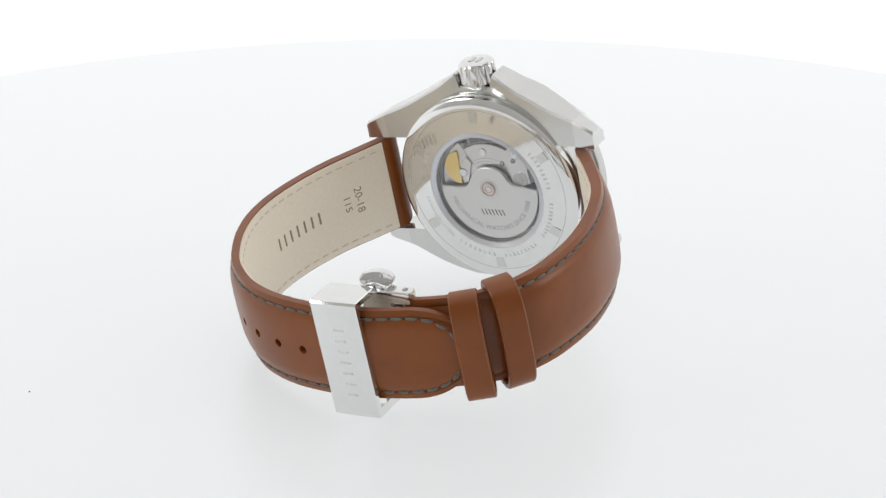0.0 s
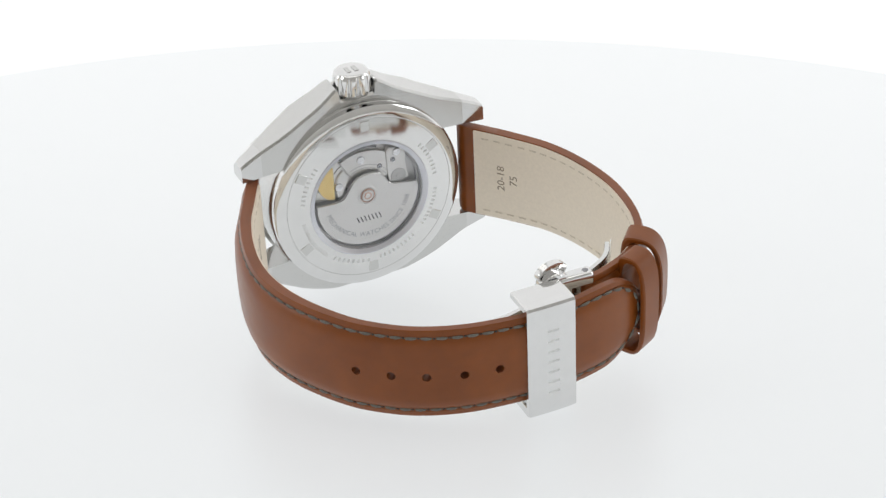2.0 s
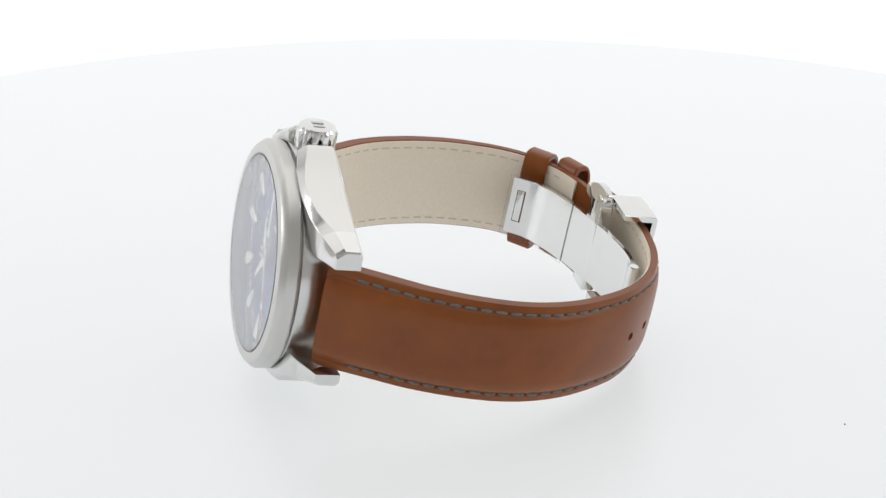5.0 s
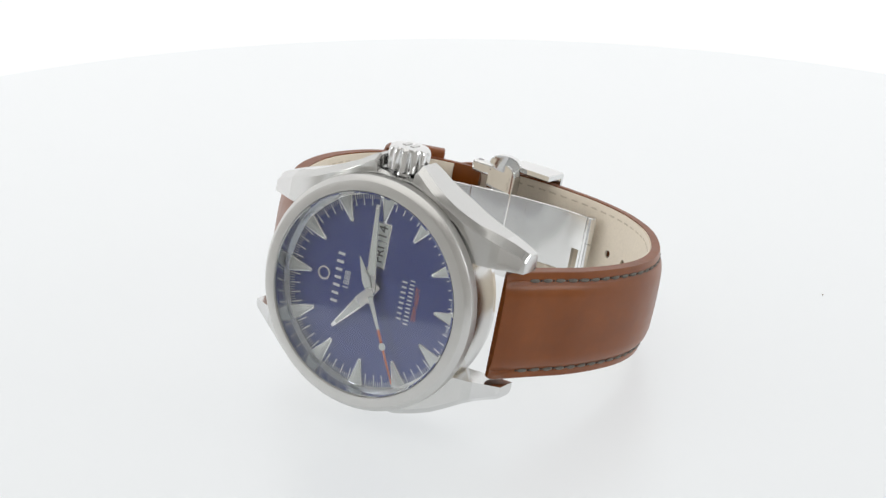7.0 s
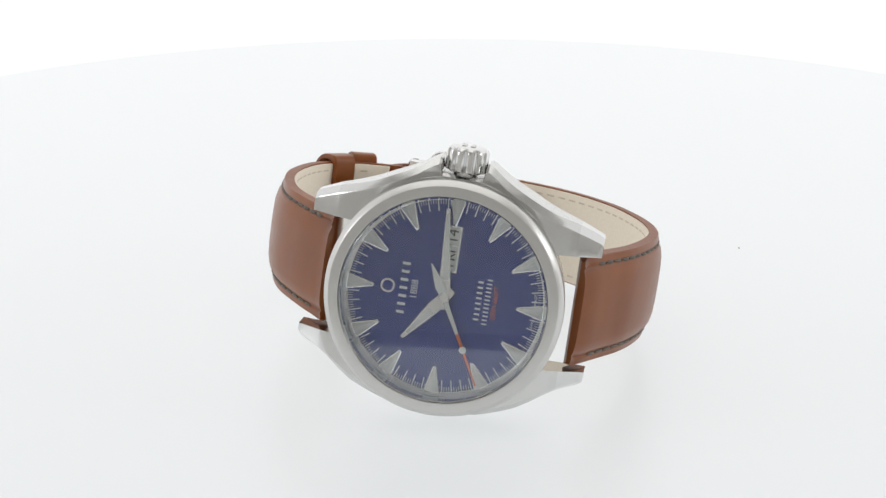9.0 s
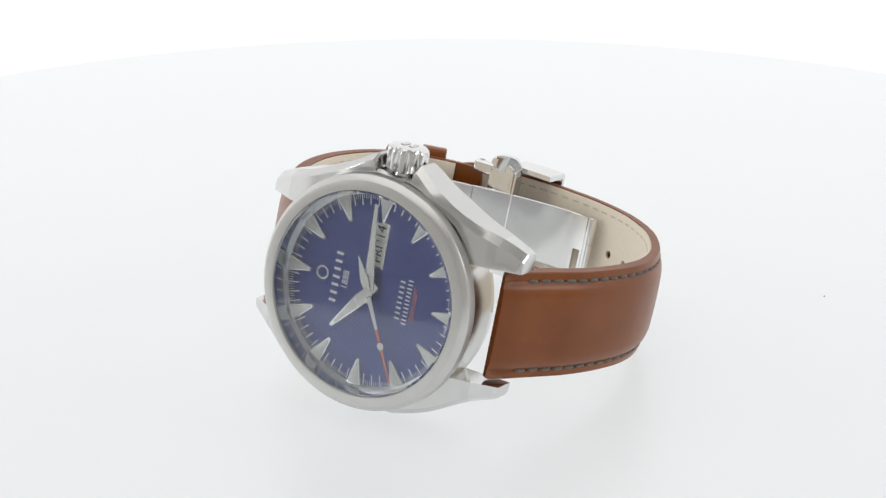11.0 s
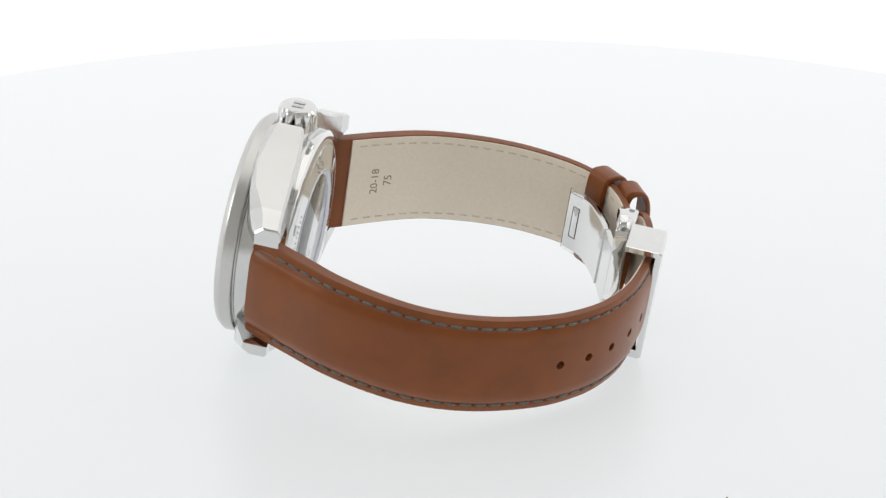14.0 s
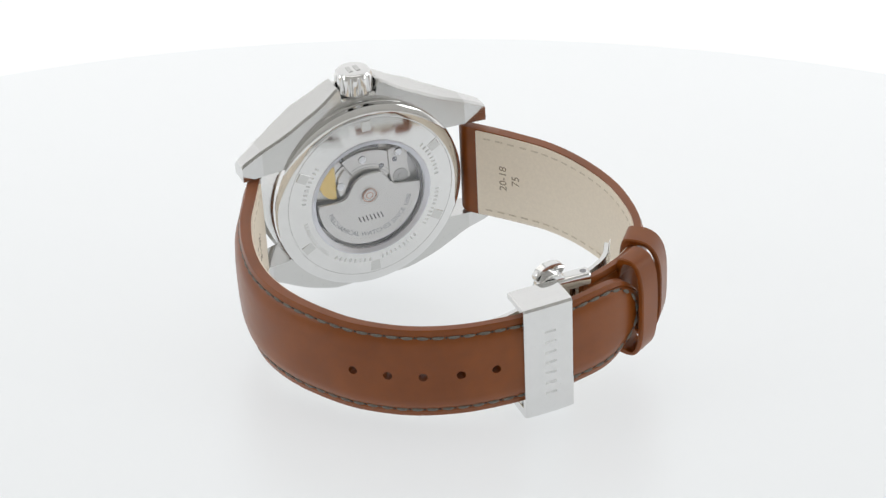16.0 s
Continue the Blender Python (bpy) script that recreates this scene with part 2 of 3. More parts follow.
def hung(pts):
    """Strap points (x, z) in mm, as they hang on the case."""
    out = []
    for x, z in pts:
        p = SKEW @ Vector((x + 0.45, 0, z))
        low = max(0.0, -6 - p.z)
        out.append((p.x + 0.010 * low, p.z + 0.4 + 0.012 * low))
    return out


HEAD_PARTS = ("mid_case", "bezel", "crystal", "case_back", "case_back_glass", "crown", "dial", "flange", "hour_hand", "minute_hand", "second_hand",
              "hand_hub", "movement", "rotor", "movement_ring")
STRAP_PARTS = ("long_strap", "short_strap", "strap_loop", "folding_blade", "protective_film")
watch = new("wristwatch")
tagged(watch, "steel wristwatch, blue dial, tan leather strap, lying on its side", "wristwatch")


def wpart(name, bm, mat, parent=None, label="", angle=32):
    """A part of the watch, in watch space."""
    ob = part(name, bm, mat, parent or watch, label, angle)
    if parent is None:
        ob.matrix_local = REST if name in HEAD_PARTS or name in STRAP_PARTS else REST @ SAG
    return ob


# ---- case
def side_loft(sign):
    """One flank of the case: brushed side panel, polished bevel above it, two lugs, and the crown guards where sign is 1."""
    stations = [-26.2, -25.95, -25.3, -23.6, -21.8, -20, -17.5, -15, -12.5, -10, -8, -6.4, -5.2, -4.4, -4.0, -3.6, 0]
    guard = [(0, 21.6), (3.6, 21.8), (4.0, 24.2), (4.4, 24.5), (5.2, 24.1), (6.4, 23.3), (8, 22.2), (10, 21.1), (12.5, 19.9), (15, 18.6), (17.5, 17.5), (20, 16.6), (21.8, 15.95),
             (23.6, 15.2), (25.3, 14.45), (25.95, 14.1), (26.2, 13.8)]
    plain_side = [(0, 21.6), (4.4, 21.5), (8, 21.0), (10, 20.4), (12.5, 19.5), (15, 18.4), (17.5, 17.0), (20, 15.5), (22, 14.5), (24, 13.8), (25.3, 13.3), (26.0, 12.9), (26.2, 12.5)]
    bevel_top = [(0, -0.1), (3.6, -0.1), (4.0, 0.1), (8, 0.75), (12.5, 0.5), (17.3, -0.45), (21.6, -1.9), (24.8, -3.7), (26.2, -4.3)]
    panel_top = [(0, -1.0), (3.6, -1.0), (4.0, -1.6), (8, -0.7), (12.5, -0.2), (17, -1.35), (20, -3.1), (21.8, -4.1), (23.6, -4.9), (25.3, -5.4), (26.2, -5.8)]
    panel_low = [(0, -5.6), (4, -5.7), (7, -6.35), (13.7, -6.95), (21.7, -7.6), (26.2, -8.1)]
    xs = stations + [-x for x in stations[-2::-1]]
    secs = []

    def of(table, a):
        return float(np.interp(a, [p[0] for p in table], [p[1] for p in table]))
    for x in xs:
        a = abs(x)
        yo = of(guard if sign > 0 else plain_side, a)
        zt, zp, zl = of(bevel_top, a), of(panel_top, a), of(panel_low, a)
        if sign < 0:
            zt, zp = min(zt, -0.1), min(zp, -0.9 if a < 17 else zp)
        yi = max(10.6, math.sqrt(max(0, 19.6 ** 2 - x * x)))
        c = 1.15 if sign > 0 else 0.8
        if a < 3.9:
            c = 0.4
        yi = min(yi, yo - c - 0.3)
        zi = min(zt, -0.1)
        sec = [(x, yi, zi), (x, yo - c - 0.15, zt - 0.02), (x, yo - c, zt - 0.08), (x, yo, zp), (x, yo, zl - 0.3), (x, yo - 0.45, zl - 0.8), (x, yi, zl - 0.85)]
        secs.append([(p[0], sign * p[1], p[2]) for p in sec])
    bm = loft(secs)
    # brushed side panels between the crown and the lug facets; all else is polished
    for f in bm.faces:
        m = f.calc_center_median() * 1000
        on_panel = len(f.verts) == 4 and abs(f.normal.z) < 0.25 and abs(m.x) < 21.7 and abs(m.y) > 12
        f.material_index = 0 if on_panel or m.z > -0.3 and abs(f.normal.z) > 0.95 else 1
    return bm


def build_case():
    ring = lathe([(17.5, -0.05), (20.5, -0.05), (20.75, -0.3), (20.75, -6.6), (20.55, -7.2), (20.2, -7.5), (17.5, -7.6)], 128)
    mid = wpart("mid_case", joined(ring, side_loft(1), side_loft(-1)), STEEL, None, "brushed steel case with polished bevels, curved lugs and crown guards", 20)
    mid.data.materials.append(CASE_POLISH)
    wpart("bezel", lathe([(18.55, 1.0), (18.58, 3.8), (18.7, 3.95), (18.95, 3.98), (20.45, 3.72), (20.6, 3.62), (21.32, 2.72), (21.42, 2.5), (21.42, 0.55), (21.3, 0.3), (20.6, 0.2), (20.5, -0.04), (18.55, -0.04)], 160),
          SATIN, None, "satin steel bezel ring with a chamfered edge", 18)
    wpart("crystal", lathe([(0, 3.99), (18.25, 3.97), (18.5, 3.82), (18.5, 3.0), (0, 3.0)], 128), SAPPHIRE, None, "clear flat sapphire crystal", 8).visible_shadow = False
    # case back
    back = wpart("case_back", lathe([(11.9, -7.2), (11.9, -9.2), (12.6, -9.6), (13.2, -9.55), (17.75, -9.22), (17.82, -9.05), (17.95, -9.05), (18.02, -9.2), (18.4, -9.18), (19.9, -8.85), (20.3, -8.55), (20.4, -7.2)], 128), POLISHED, None, "polished screw-in steel case back ring")
    for i in range(6):
        a = math.radians(60 * i)
        b = moved(box(-1.0, 1.0, 15.2, 17.5, -9.42, -9.0, 0.06, 1), Matrix.Rotation(-a, 4, "Z"))
        part("notch", b, STEEL, back)
    part("window_chamfer", lathe([(11.92, -9.0), (11.92, -9.28), (12.75, -9.72), (13.0, -9.68), (13.0, -9.4), (12.0, -8.9)], 128), CHAMFER, back, "satin chamfer round the window")
    wpart("case_back_glass", lathe([(0, -9.35), (11.5, -9.3), (11.9, -9.2), (11.9, -8.6), (0, -8.6)], 96), SAPPHIRE_BACK).visible_shadow = False
    # crown
    bm = bmesh.new()
    rings = []
    n = 112
    for yy, rr, dep in [(20.5, 2.2, 0), (22.1, 2.2, 0), (22.2, 3.4, 0.2), (22.5, 3.8, 0.45), (25.7, 3.8, 0.45), (26.2, 3.6, 0.15), (26.6, 3.2, 0), (26.75, 2.5, 0), (26.7, 0.01, 0)]:
        ring = []
        for i in range(n):
            a = 2 * math.pi * i / n
            f = 0.5 + 0.5 * math.cos(a * 12)
            r = rr - dep * (f ** 3) * 1.5
            ring.append(bm.verts.new(mm(r * math.cos(a), yy, -4.05 + r * math.sin(a))))
        rings.append(ring)
    for a, b in zip(rings, rings[1:]):
        for i in range(n):
            bm.faces.new((a[i], a[(i + 1) % n], b[(i + 1) % n], b[i]))
    bm.faces.new(rings[-1])
    wpart("crown", bm, POLISHED, None, "fluted polished steel crown")
    return back


case_back = build_case()

# ---- dial
dial = wpart("dial", lathe([(0, 0), (18.5, 0), (18.5, -0.3), (0, -0.3)], 128), DIAL_BLUE, None, "deep blue sunray dial")
dial.matrix_local = REST @ Matrix.Translation(mm(0, 0, -0.4))


def clock(deg, r, z=0.0):
    a = math.radians(deg)
    return (-r * math.cos(a), r * math.sin(a), z)


def index_mesh():
    # points to the dial's centre along -x of its own space, base outside
    bm = loft([[(12.9, -0.32, 0), (12.9, 0.32, 0), (12.9, 0.30, 0.35), (12.9, 0, 0.5), (12.9, -0.30, 0.35)],
               [(17.8, -1.6, 0), (17.8, 1.6, 0), (17.8, 1.5, 0.45), (17.8, 0, 0.75), (17.8, -1.5, 0.45)]])
    return finish(bm, "hour_index", POLISHED, 15)


IDX = index_mesh()
for h in range(12):
    ob = part("hour_index", IDX, None, dial)
    ob.matrix_local = Matrix.Rotation(math.radians(180 - 30 * h), 4, "Z")

ticks = bmesh.new()
for i in range(240):
    if min(i % 20, 20 - i % 20) < 2:
        continue
    a = math.radians(i * 1.5)
    L, w = (2.5, 0.115) if i % 4 == 0 else (1.3, 0.065)
    vs = []
    for rr, s in ((17.95 - L, -w), (17.95 - L, w), (17.95, w), (17.95, -w)):
        vs.append(ticks.verts.new(mm(rr * math.cos(a) - s * math.sin(a), rr * math.sin(a) + s * math.cos(a), 0.03)))
    ticks.faces.new(vs)
tagged(part("minute_track", ticks, WHITE_PRINT, dial), kind="stuff")
wpart("flange", lathe([(18.1, -0.38), (18.1, -0.2), (18.45, 2.93), (18.56, 2.93), (18.56, -0.38)], 128), FLANGE, None, "reflecting dark steel inner flange ring")


def hand(deg, outline, z, mat, name, h=0.18):
    bm = prism(outline, z, z + h, 0.05, 1)
    ob = wpart(name, moved(bm, Matrix.Rotation(math.radians(180 - deg), 4, "Z")), mat)
    ob.matrix_local = REST @ Matrix.Translation(mm(0, 0, -0.4))
    return ob


hour_hand = hand(307.6, [(-2.0, -0.75), (0, -0.95), (2.8, -1.15), (10.8, -0.36), (10.8, 0.36), (2.8, 1.15), (0, 0.95), (-2.0, 0.75)], 0.75, POLISHED, "hour_hand")
minute_hand = hand(84.6, [(-2.2, -0.85), (0, -0.95), (2.8, -1.0), (16.1, -0.36), (16.1, 0.36), (2.8, 1.0), (0, 0.95), (-2.2, 0.85)], 1.05, POLISHED, "minute_hand")
second_hand = hand(242.5, [(-6.6, -0.1), (-2.2, -0.9), (0, -0.45), (6.9, -0.3), (6.9, 0.3), (0, 0.45), (-2.2, 0.9), (-6.6, 0.1)], 1.35, LUME, "second_hand", 0.12)
part("tip", moved(prism([(6.9, -0.3), (16.9, -0.16), (16.9, 0.16), (6.9, 0.3)], 1.35, 1.46, 0.03, 1), Matrix.Rotation(math.radians(180 - 242.5), 4, "Z")), ORANGE, second_hand, "orange second hand tip")
part("dot", moved(lathe([(0, 1.6), (0.62, 1.58), (0.7, 1.4), (0, 1.36)], 24, "z", (10.0, 0, 0)), Matrix.Rotation(math.radians(180 - 242.5), 4, "Z")), LUME, second_hand, "pale luminous dot")
for ob, deg, r0, r1, w0, w1, z in ((hour_hand, 307.6, 3.4, 9.6, 0.75, 0.28, 0.9), (minute_hand, 84.6, 3.2, 15.2, 0.66, 0.24, 1.2)):
    part("lume_fill", moved(prism([(r0, -w0), (r1, -w1), (r1, w1), (r0, w0)], z, z + 0.07), Matrix.Rotation(math.radians(180 - deg), 4, "Z")), LUME, ob, "pale luminous filling")
wpart("hand_hub", lathe([(0, 1.2), (0.8, 1.2), (0.95, 1.05), (0.95, -0.3), (0, -0.3)], 32), POLISHED)

# ---- strap
LONG = Path(hung([(23.6, -4.4), (24.7, -6.0), (25.8, -8.0), (26.8, -10.2), (28.6, -14.2), (31.6, -21), (33.9, -29.5), (34.8, -38), (33.8, -46), (30.7, -54.2), (25.0, -63.1), (18.7, -69.0),
             (13.2, -72.4), (6.8, -74.8), (0.4, -76.0), (-8, -76.6), (-16, -75.6), (-23.8, -73.5), (-31.8, -69.6)]), 1)
SHORT = Path(hung([(-23.7, -4.2), (-24.9, -5.8), (-26.5, -7.7), (-31.6, -14), (-36.9, -22), (-40.2, -31), (-41.8, -41), (-41.2, -50), (-39.3, -57), (-35.6, -63.0), (-30.6, -66.9), (-25, -69.3), (-20, -70.6)]), -1)


def width_at(f):
    return 10.15 - 1.1 * min(1, f * 1.2)


def thick_at(s, kind):
    if kind == "long":
        return float(np.interp(s, [0, 0.6, 1.6, 3, 14, 40, 70, 130], [1.7, 2.7, 3.5, 3.9, 3.8, 3.3, 2.6, 2.3]))
    return float(np.interp(s, [0, 0.6, 1.6, 3, 14, 40, 60, 90], [1.7, 2.7, 3.5, 3.9, 3.8, 3.2, 2.5, 2.0]))


TIP = 12.0


def strap_half(s, kind, s1):
    hw = width_at(s / (LONG if kind == "long" else SHORT).length)
    if s < 1.8:      # rounded corners at the lugs
        hw -= 0.7 * (1 - s / 1.8) ** 2
    if kind == "long" and s > s1 - TIP:      # rounded tip
        u = (s - (s1 - TIP)) / TIP
        hw = hw * math.sqrt(max(0.03, 1 - (u * 0.985) ** 2.4))
    return hw


def strap_section(s, kind, s1):
    """Half of the strap's outline from the middle to the edge: share of the half width, and depth."""
    hw, th = strap_half(s, kind, s1), thick_at(s, kind)
    pad = min(1.45, th * 0.40) * min(1, hw / 8)
    return hw, [(0, 0), (0.3, 0.03), (0.55, pad * 0.12), (0.70, pad * 0.36), (0.78, pad * 0.74), (0.815, pad - 0.05), (0.84, pad + 0.06), (0.865, pad - 0.06),
                (0.89, pad - 0.12), (0.94, pad + 0.05), (0.985, max(th * 0.3, pad + 0.1)), (1.0, max(th * 0.45, pad + 0.2)), (1.0, th)]


def strap_body(path, kind, s0, s1, step=0.9):
    n = int((s1 - s0) / step)
    ss = [s0, s0 + 0.3] + [s0 + (s1 - s0) * i / n for i in range(1, n + 1)]
    secs = []
    for s in ss:
        hw, half = strap_section(s, kind, s1)
        sec = [(-y, d) for y, d in half[:0:-1]] + half
        secs.append([path.place(s, y * hw, d) for y, d in sec])
    return loft(secs)


def lining_body(path, kind, s0, s1, step=1.2):
    secs = []
    n = int((s1 - s0) / step)
    for i in range(n + 1):
        s = s0 + (s1 - s0) * i / n
        hw = width_at(s / path.length) - 0.25
        if kind == "long":
            hw = strap_half(s, kind, s1) - 0.25
        th = thick_at(s, kind)
        secs.append([path.place(s, -hw, th - 0.2), path.place(s, hw, th - 0.2), path.place(s, hw, th + 0.3), path.place(s, hw - 0.2, th + 0.42), path.place(s, -hw + 0.2, th + 0.42), path.place(s, -hw, th + 0.3)])
    return loft(secs)


LONG_END, SHORT_END = LONG.length, SHORT.length


def near_s(path, x, z):
    x, z = hung([(x, z)])[0]
    return float(path.s[np.argmin(np.hypot(path.p[:, 0] - x, path.p[:, 1] - z))])


def cut(bm, cutters):
    """The solid bm less the solids in cutters, as a mesh."""
    a = new("a", finish(bm, "a", None))
    made = [a]
    for c in cutters:
        b = new("b", finish(c, "b", None))
        made.append(b)
        mod = a.modifiers.new("m", "BOOLEAN")
        mod.object, mod.operation, mod.solver = b, "DIFFERENCE", "EXACT"
    bpy.context.view_layer.update()
    me = bpy.data.meshes.new_from_object(a.evaluated_get(bpy.context.evaluated_depsgraph_get()))
    for ob in made:
        bpy.data.objects.remove(ob)
    out = bmesh.new()
    out.from_mesh(me)
    bpy.data.meshes.remove(me)
    return out


HOLES = [near_s(LONG, *q) for q in ((23.5, -64.5), (18.7, -69.1), (13.2, -72.4), (6.8, -74.8), (0.4, -76.0))]


def hole_cutters():
    return [moved(lathe([(0, 1.5), (0.95, 1.5), (0.85, 0.0), (0.80, -0.5), (0.80, -4.5), (0, -4.5)], 20), LONG.pose_at(s, 0)) for s in HOLES]


long_strap = wpart("long_strap", cut(strap_body(LONG, "long", 0, LONG_END), hole_cutters()), LEATHER, None, "tan leather long strap with punched holes", 40)
short_strap = wpart("short_strap", strap_body(SHORT, "short", 0, SHORT_END), LEATHER, None, "tan leather short strap", 40)
long_lining = part("lining", cut(lining_body(LONG, "long", 5.0, LONG_END - 1.2), hole_cutters()), LINING, long_strap, "cream leather lining")
short_lining = part("lining", lining_body(SHORT, "short", 5.0, SHORT_END - 6), LINING, short_strap, "cream leather lining")


for ob in (long_strap, short_strap):
    ob.data.materials.append(LEATHER_EDGE)
    for p in ob.data.polygons:
        if abs(p.normal.y) > 0.6:
            p.material_index = 1


# ---- stitching
def stitch_mesh(mat):
    bm = bmesh.new()
    rings = []
    for x, r in ((-1.08, 0.1), (-0.8, 0.28), (0, 0.37), (0.8, 0.28), (1.08, 0.1)):
        rings.append([bm.verts.new(mm(x, r * math.cos(a), 0.62 * r * math.sin(a) + 0.05 - 0.12 * abs(x) ** 3)) for a in [math.pi * k / 3 for k in range(6)]])
    for a, b in zip(rings, rings[1:]):
        for i in range(6):
            bm.faces.new((a[i], a[(i + 1) % 6], b[(i + 1) % 6], b[i]))
    bm.faces.new(rings[0][::-1])
    bm.faces.new(rings[-1])
    return finish(bm, "stitch", mat, 60)


STITCH = stitch_mesh(THREAD)


def tip_half(s, s1, inset):
    w = width_at(s / LONG.length) - inset
    a, b = s1 - TIP, s1 - inset
    if s <= a:
        return w
    return w * math.sqrt(max(0.0, 1 - ((s - a) / (b - a)) ** 2.4))


def stitch_line(path, kind, s0, s1, owner):
    rng = random.Random(4)
    line = []
    inset = 1.55
    if kind == "long":
        ss = np.linspace(s0, LONG_END - inset, 900)
        up = [(s, tip_half(s, LONG_END, inset)) for s in ss]
        line = [up + [(s, -y) for s, y in up[::-1]]]
    else:
        ss = np.linspace(s0, s1, 600)
        line = [[(s, width_at(s / path.length) - inset) for s in ss], [(s, -(width_at(s / path.length) - inset)) for s in ss]]
    for pts in line:
        p = np.array(pts)
        d = np.concatenate([[0], np.cumsum(np.hypot(*np.diff(p, axis=0).T))])
        for k in range(int(d[-1] / 2.85)):
            at = (k + 0.5) * 2.85
            sa, ya = np.interp(at, d, p[:, 0]), np.interp(at, d, p[:, 1])
            sb, yb = np.interp(at + 0.3, d, p[:, 0]), np.interp(at + 0.3, d, p[:, 1])
            hw, half = strap_section(sa, kind, LONG_END if kind == "long" else SHORT_END)
            deep = float(np.interp(min(abs(ya) / hw, 0.999), [q[0] for q in half[:-1]], [q[1] for q in half[:-1]]))
            m = path.pose_at(sa, ya, deep - 0.13)
            side = 1 if (m.to_3x3() @ Vector((0, 1, 0))).y > 0 else -1
            turn = math.atan2((yb - ya) * side, sb - sa) + rng.uniform(-0.05, 0.05)
            ob = part("stitch", STITCH, None, owner)
            ob.matrix_local = m @ Matrix.Rotation(turn, 4, "Z")
            pit = part("stitch_pit", PIT, None, ob)
            pit.location = mm(1.42, 0, 0.0)


PIT = finish(lathe([(0, 0.09), (0.17, 0.06), (0.24, -0.08), (0, -0.1)], 8), "stitch_pit", INK)

stitch_line(LONG, "long", 5.2, LONG_END, long_strap)
stitch_line(SHORT, "short", 5.2, SHORT_END - 20, short_strap)


def lining_stitches(path, kind, s0, s1, owner):
    bm = bmesh.new()
    for side in (-1, 1):
        s = s0
        while s < s1:
            y = side * (width_at(s / path.length) - 1.6)
            me = bpy.data.meshes.new("t")
            b = moved(box(-0.8, 0.8, -0.17, 0.17, -0.08, 0.05, 0.05, 1), path.pose_at(s, y, thick_at(s, kind) + 0.42))
            b.to_mesh(me)
            b.free()
            bm.from_mesh(me)
            bpy.data.meshes.remove(me)
            s += 2.85
    tagged(part("lining_stitching", bm, THREAD_PALE, owner, "pale thread seam on the lining"), kind="stuff")


lining_stitches(LONG, "long", 7.5, LONG_END - 12, long_strap)
lining_stitches(SHORT, "short", 7.5, SHORT_END - 12, short_strap)


# ---- lettering
def letters(text, size, depth=0.04):
    """Letters of the built-in font as a bmesh in mm / 1000, centred, cap height size."""
    cu = bpy.data.curves.new("t", "FONT")
    cu.body, cu.size, cu.align_x, cu.align_y, cu.resolution_u = text, size / 0.70, "CENTER", "CENTER", 3
    ob = new("t", cu)
    bpy.context.view_layer.update()
    me = bpy.data.meshes.new_from_object(ob.evaluated_get(bpy.context.evaluated_depsgraph_get()))
    bpy.data.objects.remove(ob)
    bm = bmesh.new()
    bm.from_mesh(me)
    bpy.data.meshes.remove(me)
    bmesh.ops.triangulate(bm, faces=bm.faces)
    return bm


def bars(length, size, count, fill=0.42):
    """A word as plain upright bars, one to a letter."""
    bm = bmesh.new()
    pitch = length / count
    for i in range(count):
        x = -length / 2 + (i + 0.5) * pitch
        w = pitch * fill
        bm.faces.new([bm.verts.new((x + a * w / 2, b * size / 2, 0)) for a, b in ((-1, -1), (1, -1), (1, 1), (-1, 1))])
    return bm


def mapped_to(bm, fn, thick=0.05):
    """Lay flat lettering on a surface: fn(u, v, h) gives a place in mm. Gives it a little thickness."""
    out = bmesh.new()
    vs = {}
    for f in bm.faces:
        for h in (0.0, thick):
            for v in f.verts:
                if (v.index, h) not in vs:
                    vs[(v.index, h)] = out.verts.new(mm(*fn(v.co.x, v.co.y, h)))
        out.faces.new([vs[(v.index, thick)] for v in f.verts])
    for e in bm.edges:
        if len(e.link_faces) == 1:
            a, b = e.verts[0].index, e.verts[1].index
            try:
                out.faces.new((vs[(a, 0.0)], vs[(b, 0.0)], vs[(b, thick)], vs[(a, thick)]))
            except ValueError:
                pass
    bm.free()
    for v in [v for v in out.verts if not v.link_faces]:
        out.verts.remove(v)
    return out


def lay(name, bm, fn, mat, parent, label="", thick=0.05):
    bm.verts.index_update()
    return part(name, mapped_to(bm, fn, thick), mat, parent, label)


def on_lining(path, kind, s0, y0, mode):
    def fn(u, v, h):
        s, y = {"up": (s0 - v, y0 + u), "down": (s0 - v, y0 - u), "along": (s0 + u, y0 - v)}[mode]
        return path.place(s, y, thick_at(s, kind) + 0.40 + h)
    return fn


lay("size_marking", letters("20-18", 1.75), on_lining(SHORT, "short", 11.2, 0, "up"), INK_BROWN, short_lining, "stamped size 20-18")
lay("size_marking", letters("75", 1.75), on_lining(SHORT, "short", 14.2, 0, "up"), INK_BROWN, short_lining, "stamped size 75")
lay("size_marking", letters("20-18", 1.75), on_lining(LONG, "long", 12.9, 0, "down"), INK_BROWN, long_lining, "stamped size 20-18")
lay("size_marking", letters("115", 1.75), on_lining(LONG, "long", 15.9, 0, "down"), INK_BROWN, long_lining, "stamped size 115")
lay("maker_stamp", bars(15.5, 2.6, 7, 0.24), on_lining(LONG, "long", 30.5, 0, "along"), INK_BROWN, long_lining, "stamped maker's mark")


def on_dial(x0, y0):
    return lambda u, v, h: (x0 - v, y0 + u, 0.02 + h)


